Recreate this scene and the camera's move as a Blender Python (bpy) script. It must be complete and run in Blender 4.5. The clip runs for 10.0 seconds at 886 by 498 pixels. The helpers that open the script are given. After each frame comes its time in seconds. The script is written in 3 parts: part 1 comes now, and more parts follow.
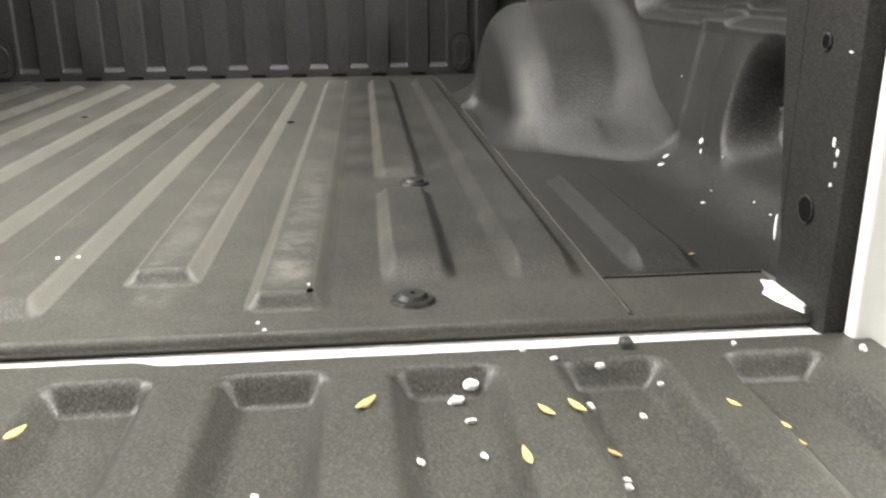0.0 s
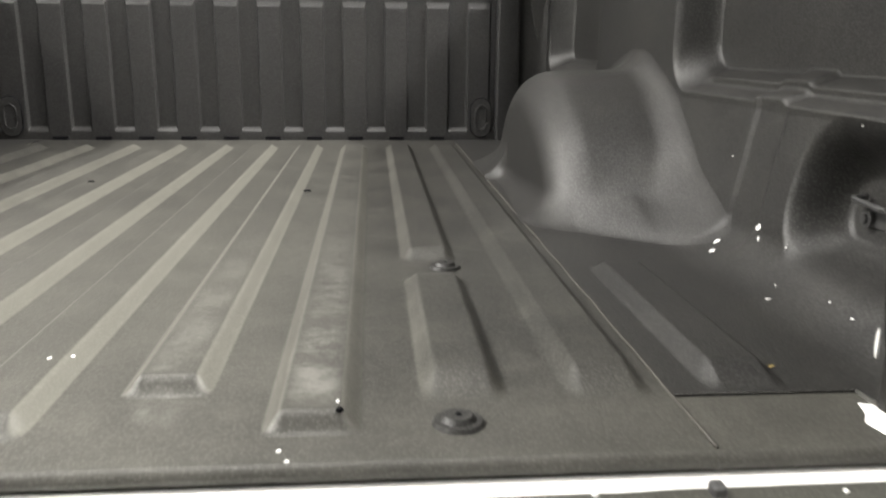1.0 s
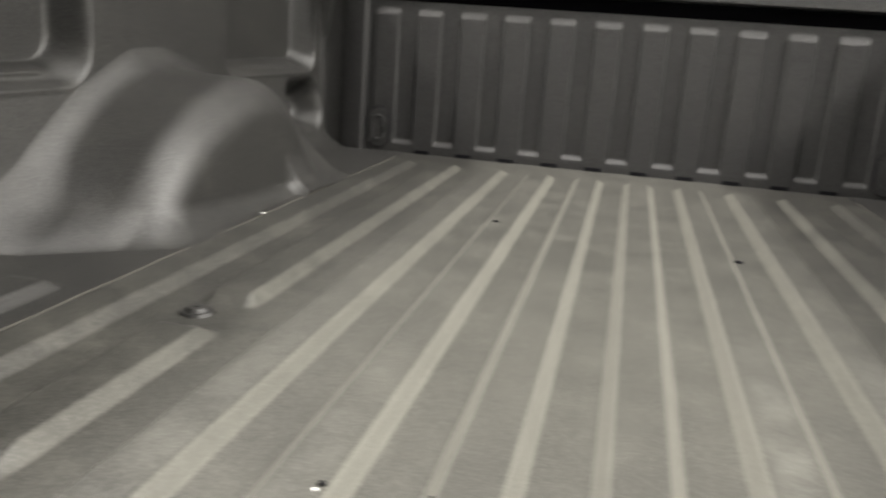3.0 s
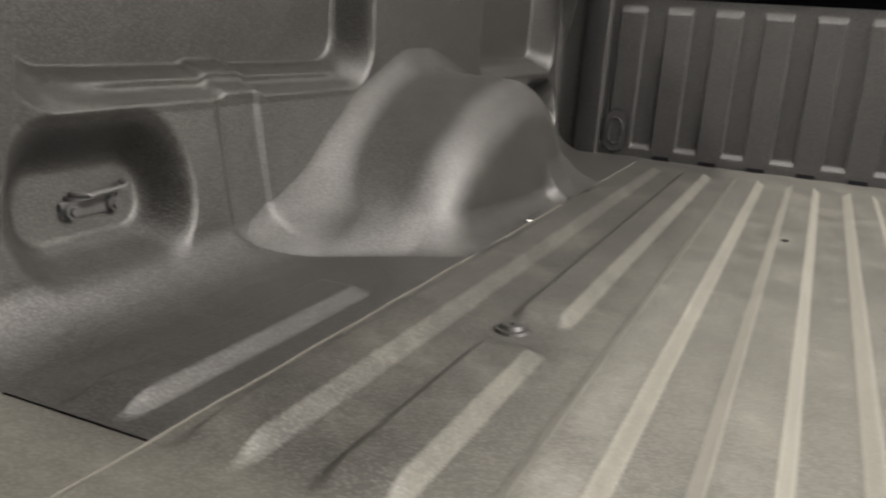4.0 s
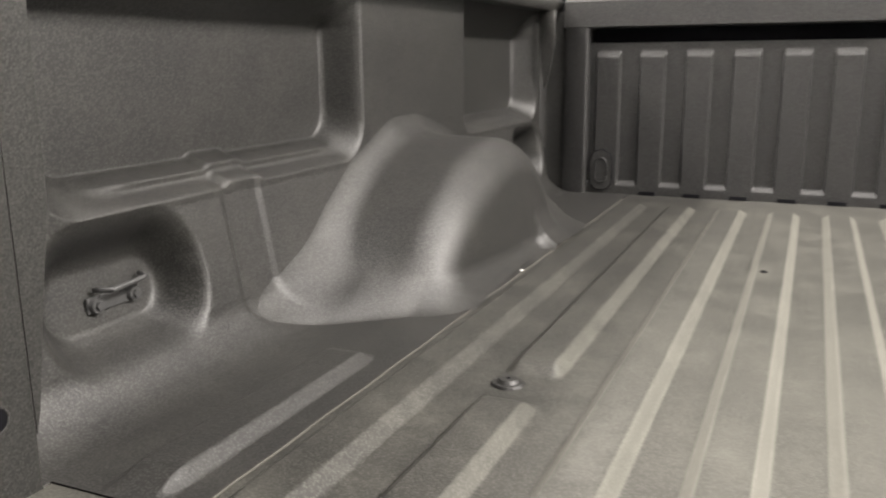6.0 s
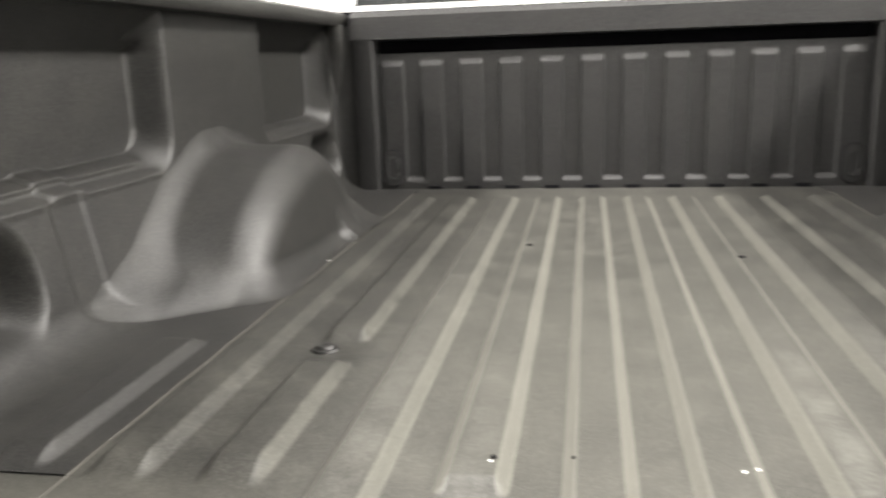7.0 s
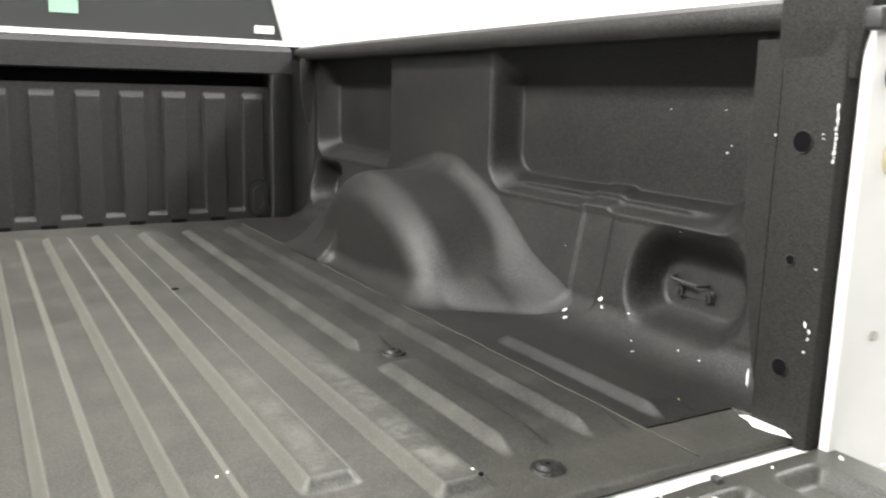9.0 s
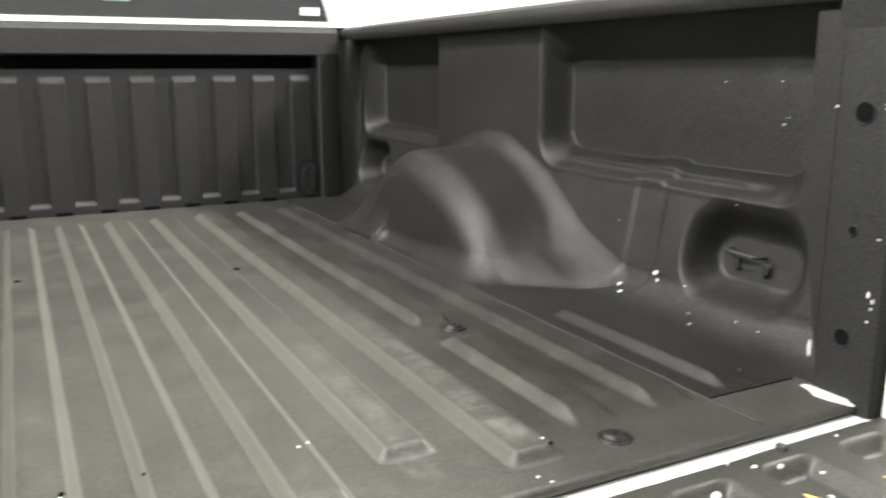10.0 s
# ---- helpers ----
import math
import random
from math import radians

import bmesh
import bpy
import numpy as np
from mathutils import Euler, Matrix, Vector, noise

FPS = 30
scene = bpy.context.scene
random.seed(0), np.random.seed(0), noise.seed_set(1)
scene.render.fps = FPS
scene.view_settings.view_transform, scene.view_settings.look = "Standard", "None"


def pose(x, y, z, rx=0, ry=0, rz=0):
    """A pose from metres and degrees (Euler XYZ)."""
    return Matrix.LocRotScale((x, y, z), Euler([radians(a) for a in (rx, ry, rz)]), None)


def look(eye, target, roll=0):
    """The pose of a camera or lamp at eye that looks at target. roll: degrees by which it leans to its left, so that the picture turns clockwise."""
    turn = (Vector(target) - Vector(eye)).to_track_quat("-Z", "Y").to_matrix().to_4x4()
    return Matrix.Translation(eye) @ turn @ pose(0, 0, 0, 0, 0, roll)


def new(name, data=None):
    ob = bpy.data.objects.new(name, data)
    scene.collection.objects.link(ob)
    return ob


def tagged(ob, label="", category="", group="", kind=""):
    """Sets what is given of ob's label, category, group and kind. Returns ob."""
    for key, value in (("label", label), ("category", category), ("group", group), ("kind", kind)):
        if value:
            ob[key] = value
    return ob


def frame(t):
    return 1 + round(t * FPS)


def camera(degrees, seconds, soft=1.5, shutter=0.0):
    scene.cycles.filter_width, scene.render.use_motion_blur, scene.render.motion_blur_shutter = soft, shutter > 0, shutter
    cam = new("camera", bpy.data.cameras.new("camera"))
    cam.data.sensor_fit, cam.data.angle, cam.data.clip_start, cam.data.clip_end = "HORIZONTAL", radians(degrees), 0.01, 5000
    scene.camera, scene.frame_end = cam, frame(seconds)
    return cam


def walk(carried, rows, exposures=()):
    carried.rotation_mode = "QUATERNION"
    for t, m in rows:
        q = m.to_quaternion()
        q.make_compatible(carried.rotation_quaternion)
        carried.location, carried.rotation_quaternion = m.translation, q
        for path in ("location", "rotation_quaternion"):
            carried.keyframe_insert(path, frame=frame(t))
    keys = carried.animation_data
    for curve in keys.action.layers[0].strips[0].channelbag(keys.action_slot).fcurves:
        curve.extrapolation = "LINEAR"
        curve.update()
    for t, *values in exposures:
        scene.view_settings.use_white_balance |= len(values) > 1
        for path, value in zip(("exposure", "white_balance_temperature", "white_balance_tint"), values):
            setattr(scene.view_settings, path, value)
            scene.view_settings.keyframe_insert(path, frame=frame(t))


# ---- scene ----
cam = camera(56.1, 10.0, soft=2.1, shutter=0.5)
PATH = [
    (0, (0.364, -0.595, 0.257), (0.537, 1.303, -0.35), -0.5),
    (0.5, (0.365, -0.56, 0.265), (0.498, 1.358, -0.285), -0.3),
    (1, (0.337, -0.49, 0.269), (0.505, 1.445, -0.209), 0.6),
    (1.5, (0.304, -0.416, 0.28), (0.523, 1.521, -0.168), 1.1),
    (2, (0.257, -0.371, 0.287), (0.383, 1.576, -0.155), 1.7),
    (2.5, (0.129, -0.335, 0.309), (0.005, 1.607, -0.153), 2.6),
    (3, (0.017, -0.302, 0.318), (-0.379, 1.595, -0.177), 4.1),
    (4.3, (-0.186, -0.283, 0.305), (-1.034, 1.456, -0.203), 2.6),
    (4.5, (-0.18, -0.28, 0.304), (-1.072, 1.443, -0.185), 1.5),
    (5, (-0.184, -0.279, 0.318), (-1.09, 1.441, -0.151), 0.5),
    (5.2, (-0.183, -0.283, 0.33), (-1.08, 1.442, -0.14), 0.5),
    (6.5, (-0.095, -0.431, 0.376), (-0.713, 1.42, -0.06), -1.6),
    (7, (-0.071, -0.538, 0.387), (-0.413, 1.381, -0.062), -2.0),
    (7.5, (-0.043, -0.561, 0.36), (-0.036, 1.391, -0.075), -1.2),
    (8, (-0.043, -0.572, 0.374), (0.333, 1.35, -0.032), -0.3),
    (8.5, (-0.099, -0.584, 0.393), (0.671, 1.222, 0.015), 1.2),
    (9, (-0.124, -0.604, 0.398), (0.853, 1.101, 0.029), 1.4),
    (9.5, (-0.142, -0.618, 0.395), (0.875, 1.063, 0.018), 1.0),
    (10, (-0.165, -0.611, 0.404), (0.728, 1.127, -0.022), -0.1),
]
walk(cam, [(t, look(eye, target, roll)) for t, eye, target, roll in PATH],
     [(0, -0.45, 6500, 10), (1, -0.45, 6500, 10), (2, -0.22, 6550, 10), (3, -0.38, 6550, 10), (4.3, -0.08, 6750, 13), (5, 0.0, 6750, 13), (6.5, 0.0, 6600, 12), (7.5, -0.22, 6500, 10), (8.5, -0.32, 6400, 10), (9, -0.40, 6320, 10), (9.5, -0.55, 6250, 10), (10, -0.5, 6400, 10)])

# ---- world, lamps ----
world = bpy.data.worlds.new("world")
scene.world = world
world.use_nodes = True
world.node_tree.nodes["Background"].inputs[0].default_value = (0.9, 0.95, 1.0, 1)
world.node_tree.nodes["Background"].inputs[1].default_value = 0.06


def area_lamp(name, place, target, sx, sy, power, colour=(1, 0.97, 0.92)):
    data = bpy.data.lights.new(name, "AREA")
    data.shape, data.size, data.size_y, data.energy, data.color = "RECTANGLE", sx, sy, power, colour
    ob = new(name, data)
    ob.matrix_world = look(place, target)
    return ob


CEIL = 6.0     # ceiling above the load floor
GROUND = -0.82  # ground below the load floor
area_lamp("ceiling_strip", (0.0, 0.75, 2.9), (0.0, 0.7501, 0), 0.5, 1.6, 122)
for sx in (-1, 1):
    area_lamp("lamp_row", (sx * 3.8, 0.5 if sx > 0 else 0.9, 3.7 if sx > 0 else 4.0), (0, 0.8, 0), 2.4, 0.6, 990 if sx > 0 else 810)
    # unseen fill added to brighten the side walls for soft bounce
    area_lamp("wall_wash_fill", (sx * 4.5, 1.2, 3.4), (sx * 5.6, 1.2, 1.3), 7.0, 0.3, 640)


# ---- materials ----
def mat_base(name):
    m = bpy.data.materials.new(name)
    m.use_nodes = True
    nt = m.node_tree
    return m, nt, nt.nodes["Principled BSDF"]


def node(nt, kind, **inputs):
    n = nt.nodes.new(kind)
    for key, value in inputs.items():
        n.inputs[key].default_value = value
    return n


def ramp(nt, source, stops):
    r = nt.nodes.new("ShaderNodeValToRGB")
    while len(r.color_ramp.elements) < len(stops):
        r.color_ramp.elements.new(0.5)
    for e, (pos, col) in zip(r.color_ramp.elements, stops):
        e.position, e.color = pos, (*col, 1)
    nt.links.new(source, r.inputs[0])
    return r


def mix(nt, fac, a, b, mode="MIX"):
    m = nt.nodes.new("ShaderNodeMix")
    m.data_type, m.blend_type = "RGBA", mode
    for sock, value in ((m.inputs[0], fac), (m.inputs[6], a), (m.inputs[7], b)):
        if hasattr(value, "links"):
            nt.links.new(value, sock)
        else:
            sock.default_value = value if not isinstance(value, tuple) else (*value, 1)
    return m.outputs[2]


def liner(name, dark, light, dusty, rough=0.45, bump=0.35, rubbed_lit=0.0, scuffs=False, gloss=0.5, pitted=1.0):
    """Sprayed textured liner: pebbly grain, soft dust clouds, light scuffs."""
    m, nt, p = mat_base(name)
    tc = nt.nodes.new("ShaderNodeTexCoord")
    grain = node(nt, "ShaderNodeTexNoise", Scale=560.0, Detail=2.0, Roughness=0.6)
    cells = node(nt, "ShaderNodeTexVoronoi", Scale=330.0)
    cloud = node(nt, "ShaderNodeTexNoise", Scale=9.0, Detail=8.0, Roughness=0.68)
    mid = node(nt, "ShaderNodeTexNoise", Scale=38.0, Detail=4.0, Roughness=0.6)
    for n in (grain, cells, cloud, mid):
        nt.links.new(tc.outputs["Object"], n.inputs["Vector"])
    base = ramp(nt, grain.outputs["Fac"], [(0.34, dark), (0.66, light)]).outputs[0]
    pits = ramp(nt, cells.outputs["Distance"], [(0.08, (1 + 0.25 * pitted,) * 3), (0.55, (1 - 0.68 * pitted,) * 3)])
    base = mix(nt, 1.0, base, pits.outputs[0], "MULTIPLY")
    dust = ramp(nt, cloud.outputs["Fac"], [(0.42, (0, 0, 0)), (0.68, (1, 1, 1))])
    fine = ramp(nt, mid.outputs["Fac"], [(0.35, (0.25, 0.25, 0.25)), (0.7, (1, 1, 1))])
    fac = nt.nodes.new("ShaderNodeMath")
    fac.operation = "MULTIPLY"
    nt.links.new(dust.outputs[0], fac.inputs[0])
    nt.links.new(fine.outputs[0], fac.inputs[1])
    amount = nt.nodes.new("ShaderNodeMath")
    amount.operation, amount.inputs[1].default_value = "MULTIPLY", dusty
    nt.links.new(fac.outputs[0], amount.inputs[0])
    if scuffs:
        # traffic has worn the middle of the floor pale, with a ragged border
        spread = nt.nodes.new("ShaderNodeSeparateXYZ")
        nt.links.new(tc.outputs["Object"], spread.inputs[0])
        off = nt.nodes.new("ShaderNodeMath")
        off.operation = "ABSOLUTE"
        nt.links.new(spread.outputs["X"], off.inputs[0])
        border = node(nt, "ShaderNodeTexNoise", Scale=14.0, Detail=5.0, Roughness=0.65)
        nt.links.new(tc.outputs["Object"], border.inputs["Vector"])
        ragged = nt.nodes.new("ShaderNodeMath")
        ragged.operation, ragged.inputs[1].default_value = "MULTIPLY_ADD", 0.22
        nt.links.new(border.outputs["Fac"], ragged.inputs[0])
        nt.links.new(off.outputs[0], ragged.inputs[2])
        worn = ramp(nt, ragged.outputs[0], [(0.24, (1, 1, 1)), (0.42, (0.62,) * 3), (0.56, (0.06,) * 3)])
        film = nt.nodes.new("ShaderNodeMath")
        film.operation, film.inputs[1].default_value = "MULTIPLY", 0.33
        # film thins forwards: less dust, and the cab's shade put into the colour
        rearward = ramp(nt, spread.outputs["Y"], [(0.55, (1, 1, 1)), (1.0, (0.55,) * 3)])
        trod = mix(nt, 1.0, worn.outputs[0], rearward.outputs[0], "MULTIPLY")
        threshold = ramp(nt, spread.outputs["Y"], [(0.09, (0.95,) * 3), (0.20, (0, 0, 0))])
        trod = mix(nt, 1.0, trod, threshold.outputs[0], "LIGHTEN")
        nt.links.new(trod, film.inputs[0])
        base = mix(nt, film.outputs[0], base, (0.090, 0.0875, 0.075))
    col = mix(nt, amount.outputs[0], base, (0.13, 0.126, 0.108) if scuffs else (0.085, 0.082, 0.069))
    if rubbed_lit:
        # dust and rubbed coat on sloping shoulders, with their lit brightness in the colour
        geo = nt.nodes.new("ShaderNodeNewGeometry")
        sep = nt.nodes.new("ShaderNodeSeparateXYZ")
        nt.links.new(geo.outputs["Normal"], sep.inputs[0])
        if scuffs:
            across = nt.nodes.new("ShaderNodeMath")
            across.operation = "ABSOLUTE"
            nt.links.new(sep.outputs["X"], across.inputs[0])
            flank = ramp(nt, across.outputs[0], [(0.2, (0, 0, 0)), (0.5, (rubbed_lit,) * 3), (0.9, (rubbed_lit,) * 3)])
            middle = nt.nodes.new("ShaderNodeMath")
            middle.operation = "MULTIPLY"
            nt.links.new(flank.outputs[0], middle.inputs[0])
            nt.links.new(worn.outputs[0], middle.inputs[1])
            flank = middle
        else:
            flank = ramp(nt, sep.outputs["Z"], [(0.12, (0, 0, 0)), (0.5, (rubbed_lit,) * 3), (0.91, (rubbed_lit,) * 3), (0.985, (0, 0, 0))])
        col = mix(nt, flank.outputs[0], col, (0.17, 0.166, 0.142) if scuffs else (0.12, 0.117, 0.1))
    if scuffs:
        # two rib tops scraped smooth near the tailgate
        sepo = nt.nodes.new("ShaderNodeSeparateXYZ")
        nt.links.new(tc.outputs["Object"], sepo.inputs[0])
        k = (0, 0, 0)
        band = ramp(nt, off.outputs[0], [(0.154, k), (0.166, (0.7,) * 3), (0.184, (0.7,) * 3), (0.196, k), (0.268, k), (0.280, (1, 1, 1)), (0.302, (1, 1, 1)), (0.314, k)])
        reach = ramp(nt, sepo.outputs["Y"], [(0.07, k), (0.10, (1, 1, 1)), (0.30, (0.6,) * 3), (0.70, k)])
        both = mix(nt, 1.0, band.outputs[0], reach.outputs[0], "MULTIPLY")
        fainter = ramp(nt, sepo.outputs["X"], [(0.0, (0.35,) * 3), (0.1, (1, 1, 1))])
        both = mix(nt, 1.0, both, fainter.outputs[0], "MULTIPLY")
        blot = node(nt, "ShaderNodeTexNoise", Scale=22.0, Detail=5.0, Roughness=0.7)
        nt.links.new(tc.outputs["Object"], blot.inputs["Vector"])
        patch = mix(nt, 1.0, both, ramp(nt, blot.outputs["Fac"], [(0.42, (0.1,) * 3), (0.62, (1, 1, 1))]).outputs[0], "MULTIPLY")
        col = mix(nt, patch, col, (0.128, 0.126, 0.114))
        rr = node(nt, "ShaderNodeMapRange")
        rr.inputs["To Min"].default_value, rr.inputs["To Max"].default_value = rough, 0.3
        nt.links.new(patch, rr.inputs["Value"])
        nt.links.new(rr.outputs[0], p.inputs["Roughness"])
    nt.links.new(col, p.inputs["Base Color"])
    p.inputs["Roughness"].default_value = rough
    # the pebbled skin shines unevenly from grain to grain
    shine = ramp(nt, cells.outputs["Distance"], [(0.1, (gloss * 1.12,) * 3), (0.6, (gloss * 0.84,) * 3)])
    nt.links.new(shine.outputs[0], p.inputs["Specular IOR Level"])
    add = nt.nodes.new("ShaderNodeMath")
    add.operation = "ADD"
    nt.links.new(grain.outputs["Fac"], add.inputs[0])
    nt.links.new(cells.outputs["Distance"], add.inputs[1])
    b = node(nt, "ShaderNodeBump", Strength=bump, Distance=0.0012)
    nt.links.new(add.outputs[0], b.inputs["Height"])
    nt.links.new(b.outputs[0], p.inputs["Normal"])
    return m


def plain(name, colour, rough=0.5, metal=0.0, vary=0.15, scale=30.0, bump=0.0, coat=0.0):
    m, nt, p = mat_base(name)
    tc = nt.nodes.new("ShaderNodeTexCoord")
    n = node(nt, "ShaderNodeTexNoise", Scale=scale, Detail=5.0, Roughness=0.6)
    nt.links.new(tc.outputs["Object"], n.inputs["Vector"])
    lo = tuple(c * (1 - vary) for c in colour)
    hi = tuple(min(1, c * (1 + vary)) for c in colour)
    nt.links.new(ramp(nt, n.outputs["Fac"], [(0.3, lo), (0.7, hi)]).outputs[0], p.inputs["Base Color"])
    p.inputs["Roughness"].default_value, p.inputs["Metallic"].default_value = rough, metal
    p.inputs["Coat Weight"].default_value = coat
    if bump:
        b = node(nt, "ShaderNodeBump", Strength=bump, Distance=0.001)
        nt.links.new(n.outputs["Fac"], b.inputs["Height"])
        nt.links.new(b.outputs[0], p.inputs["Normal"])
    return m


# one sprayed liner; wall, post and bulkhead bases darkened for shade on uprights
M_FLOOR = liner("liner_floor", (0.014, 0.0137, 0.012), (0.054, 0.0525, 0.046), 0.30, 0.52, 0.2, rubbed_lit=0.45, scuffs=True, gloss=0.45)
M_WALL = liner("liner_wall_shaded", (0.007, 0.0068, 0.0062), (0.030, 0.0290, 0.0262), 0.13, 0.53, 0.26, gloss=0.58)
M_POST = liner("liner_post_shaded", (0.006, 0.0058, 0.0054), (0.027, 0.0262, 0.0240), 0.05, 0.6, 0.10, gloss=0.35, pitted=0.35)
M_BULK = liner("liner_bulkhead_shaded", (0.008, 0.0078, 0.0078), (0.029, 0.028, 0.028), 0.08, 0.5, gloss=0.58)
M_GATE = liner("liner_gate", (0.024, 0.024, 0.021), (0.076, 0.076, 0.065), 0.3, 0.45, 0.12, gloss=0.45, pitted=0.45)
M_WHITE = plain("white_paint", (0.82, 0.82, 0.8), 0.25, vary=0.03, scale=6, coat=0.4)
# near-black colour standing in for the shade inside holes, slots and gaps
M_BLACK = plain("shade_black", (0.003, 0.003, 0.004), 0.9)
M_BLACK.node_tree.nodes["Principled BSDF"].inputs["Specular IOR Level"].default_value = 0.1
M_RUBBER = plain("black_rubber", (0.03, 0.03, 0.03), 0.5)
M_DARKSTEEL = plain("painted_steel", (0.05, 0.05, 0.05), 0.42, 0.3, scale=200, bump=0.2)
M_STEEL = plain("bare_steel", (0.55, 0.54, 0.5), 0.35, 0.9, scale=120)
M_BRASS = plain("tan_plastic", (0.7, 0.6, 0.45), 0.45)
M_CHIP = plain("bare_white_chip", (0.85, 0.85, 0.83), 0.4, vary=0.06, scale=400)
M_BEAD = plain("seam_sealer", (0.045, 0.042, 0.035), 0.6, scale=300, bump=0.3)
M_STRAW = plain("husk", (0.62, 0.46, 0.16), 0.6, vary=0.3, scale=300)
M_CONC = plain("shop_floor", (0.16, 0.158, 0.15), 0.6, scale=8, bump=0.2)
M_ROOF = plain("shop_roof", (0.07, 0.07, 0.07), 0.8, vary=0.1, scale=3)
M_SHOP = plain("shop_wall", (0.85, 0.85, 0.84), 0.7, vary=0.03, scale=3)
M_LABEL = plain("label_white", (0.85, 0.85, 0.85), 0.4, vary=0.02)
M_GREEN = plain("patch_green", (0.25, 0.42, 0.3), 0.4, vary=0.1)
M_INK = plain("ink", (0.05, 0.05, 0.05), 0.5)
M_GLASS, _nt, _p = mat_base("tinted_glass")
_p.inputs["Base Color"].default_value = (0.02, 0.022, 0.022, 1)
_p.inputs["Roughness"].default_value = 0.06
_p.inputs["Specular IOR Level"].default_value = 0.5


# ---- mesh helpers ----
def mesh_ob(name, verts, faces, material, parent=None, label="", smooth=True):
    me = bpy.data.meshes.new(name)
    me.from_pydata([tuple(map(float, v)) for v in verts], [], faces)
    me.update()
    if smooth:
        me.polygons.foreach_set("use_smooth", [True] * len(me.polygons))
    me.materials.append(material)
    ob = new(name, me)
    if parent is not None:
        ob.parent = parent
    if label:
        tagged(ob, label)
    return ob


def part(name, bm, material, parent, label="", smooth=True):
    me = bpy.data.meshes.new(name)
    bmesh.ops.recalc_face_normals(bm, faces=bm.faces)
    bm.to_mesh(me)
    bm.free()
    if smooth:
        me.polygons.foreach_set("use_smooth", [True] * len(me.polygons))
        me.set_sharp_from_angle(angle=radians(40))
    me.materials.append(material)
    ob = new(name, me)
    if parent is not None:
        ob.parent = parent
    if label:
        tagged(ob, label)
    return ob


def grid(name, pts, material, parent, label="", flip=False):
    """A sheet from an array of points, rows x columns x 3."""
    r, c, _ = pts.shape
    idx = np.arange(r * c).reshape(r, c)
    quads = np.stack([idx[:-1, :-1], idx[:-1, 1:], idx[1:, 1:], idx[1:, :-1]], -1).reshape(-1, 4)
    if flip:
        quads = quads[:, ::-1]
    return mesh_ob(name, pts.reshape(-1, 3).tolist(), quads.tolist(), material, parent, label)


def box(bm, x0, x1, y0, y1, z0, z1, bevel=0.0):
    m = pose((x0 + x1) / 2, (y0 + y1) / 2, (z0 + z1) / 2) @ Matrix.Diagonal((x1 - x0, y1 - y0, z1 - z0, 1))
    made = bmesh.ops.create_cube(bm, size=1, matrix=m)
    if bevel:
        edges = list({e for v in made["verts"] for e in v.link_edges})
        bmesh.ops.bevel(bm, geom=edges, offset=bevel, segments=3, profile=0.5, affect="EDGES")
    return bm


def cone(bm, m, r1, r2, depth, seg=24):
    bmesh.ops.create_cone(bm, cap_ends=True, segments=seg, radius1=r1, radius2=r2, depth=depth, matrix=m)
    return bm


def prism(bm, outline, axis, a, b, bevel=0.0):
    """Extrude a closed outline of (u, v) along an axis from a to b."""
    def at(u, v, w):
        return {"x": (w, u, v), "y": (u, w, v), "z": (u, v, w)}[axis]
    lo = [bm.verts.new(at(u, v, a)) for u, v in outline]
    hi = [bm.verts.new(at(u, v, b)) for u, v in outline]
    bm.faces.new(lo)
    bm.faces.new(hi[::-1])
    n = len(outline)
    for i in range(n):
        bm.faces.new((lo[i], hi[i], hi[(i + 1) % n], lo[(i + 1) % n]))
    if bevel:
        bmesh.ops.bevel(bm, geom=list(bm.edges), offset=bevel, segments=3, profile=0.5, affect="EDGES")
    return bm


def tube(name, pts, radius, material, parent, label="", rings=8):
    """A round bar along a line of points."""
    verts, faces = [], []
    pts = [Vector(p) for p in pts]
    for i, p in enumerate(pts):
        d = (pts[min(i + 1, len(pts) - 1)] - pts[max(i - 1, 0)]).normalized()
        a = d.orthogonal().normalized()
        b = d.cross(a)
        verts += [p + radius * (math.cos(t) * a + math.sin(t) * b) for t in (2 * math.pi * k / rings for k in range(rings))]
    for i in range(len(pts) - 1):
        for k in range(rings):
            faces.append((i * rings + k, i * rings + (k + 1) % rings, (i + 1) * rings + (k + 1) % rings, (i + 1) * rings + k))
    faces += [tuple(range(rings))[::-1], tuple((len(pts) - 1) * rings + k for k in range(rings))]
    return mesh_ob(name, verts, faces, material, parent, label)


def sm(x):
    x = np.clip(x, 0, 1)
    return x * x * (3 - 2 * x)


def rrect(u, v, u0, u1, v0, v1, r):
    """Signed distance into a rounded rectangle (positive inside)."""
    cu, cv, hu, hv = (u0 + u1) / 2, (v0 + v1) / 2, (u1 - u0) / 2, (v1 - v0) / 2
    qu, qv = np.abs(u - cu) - hu + r, np.abs(v - cv) - hv + r
    return r - np.hypot(np.maximum(qu, 0), np.maximum(qv, 0)) - np.minimum(np.maximum(qu, qv), 0)


# ---- the truck ----
PITCH = 0.1165          # spacing of floor ribs and bulkhead bars
LEN = 1.912             # load floor length
SEAM = 0.572            # where floor and side panels meet
WALL = 0.83             # inner face of the side walls
EDGE = 0.017            # rear edge of the load floor


def out(s):
    """The right side stands a little further out than the left."""
    return 0.006 if s > 0 else 0.0


def skew(s, y):
    """Pressings of the left side sit a little further forward than the right."""
    return (-0.02 if s > 0 else 0.02) * (1 - sm((np.asarray(y, dtype=float) - 0.6) / 0.6))


truck = tagged(new("pickup_truck"), "white pickup truck, dark sprayed bed liner, tailgate folded down", "pickup truck")


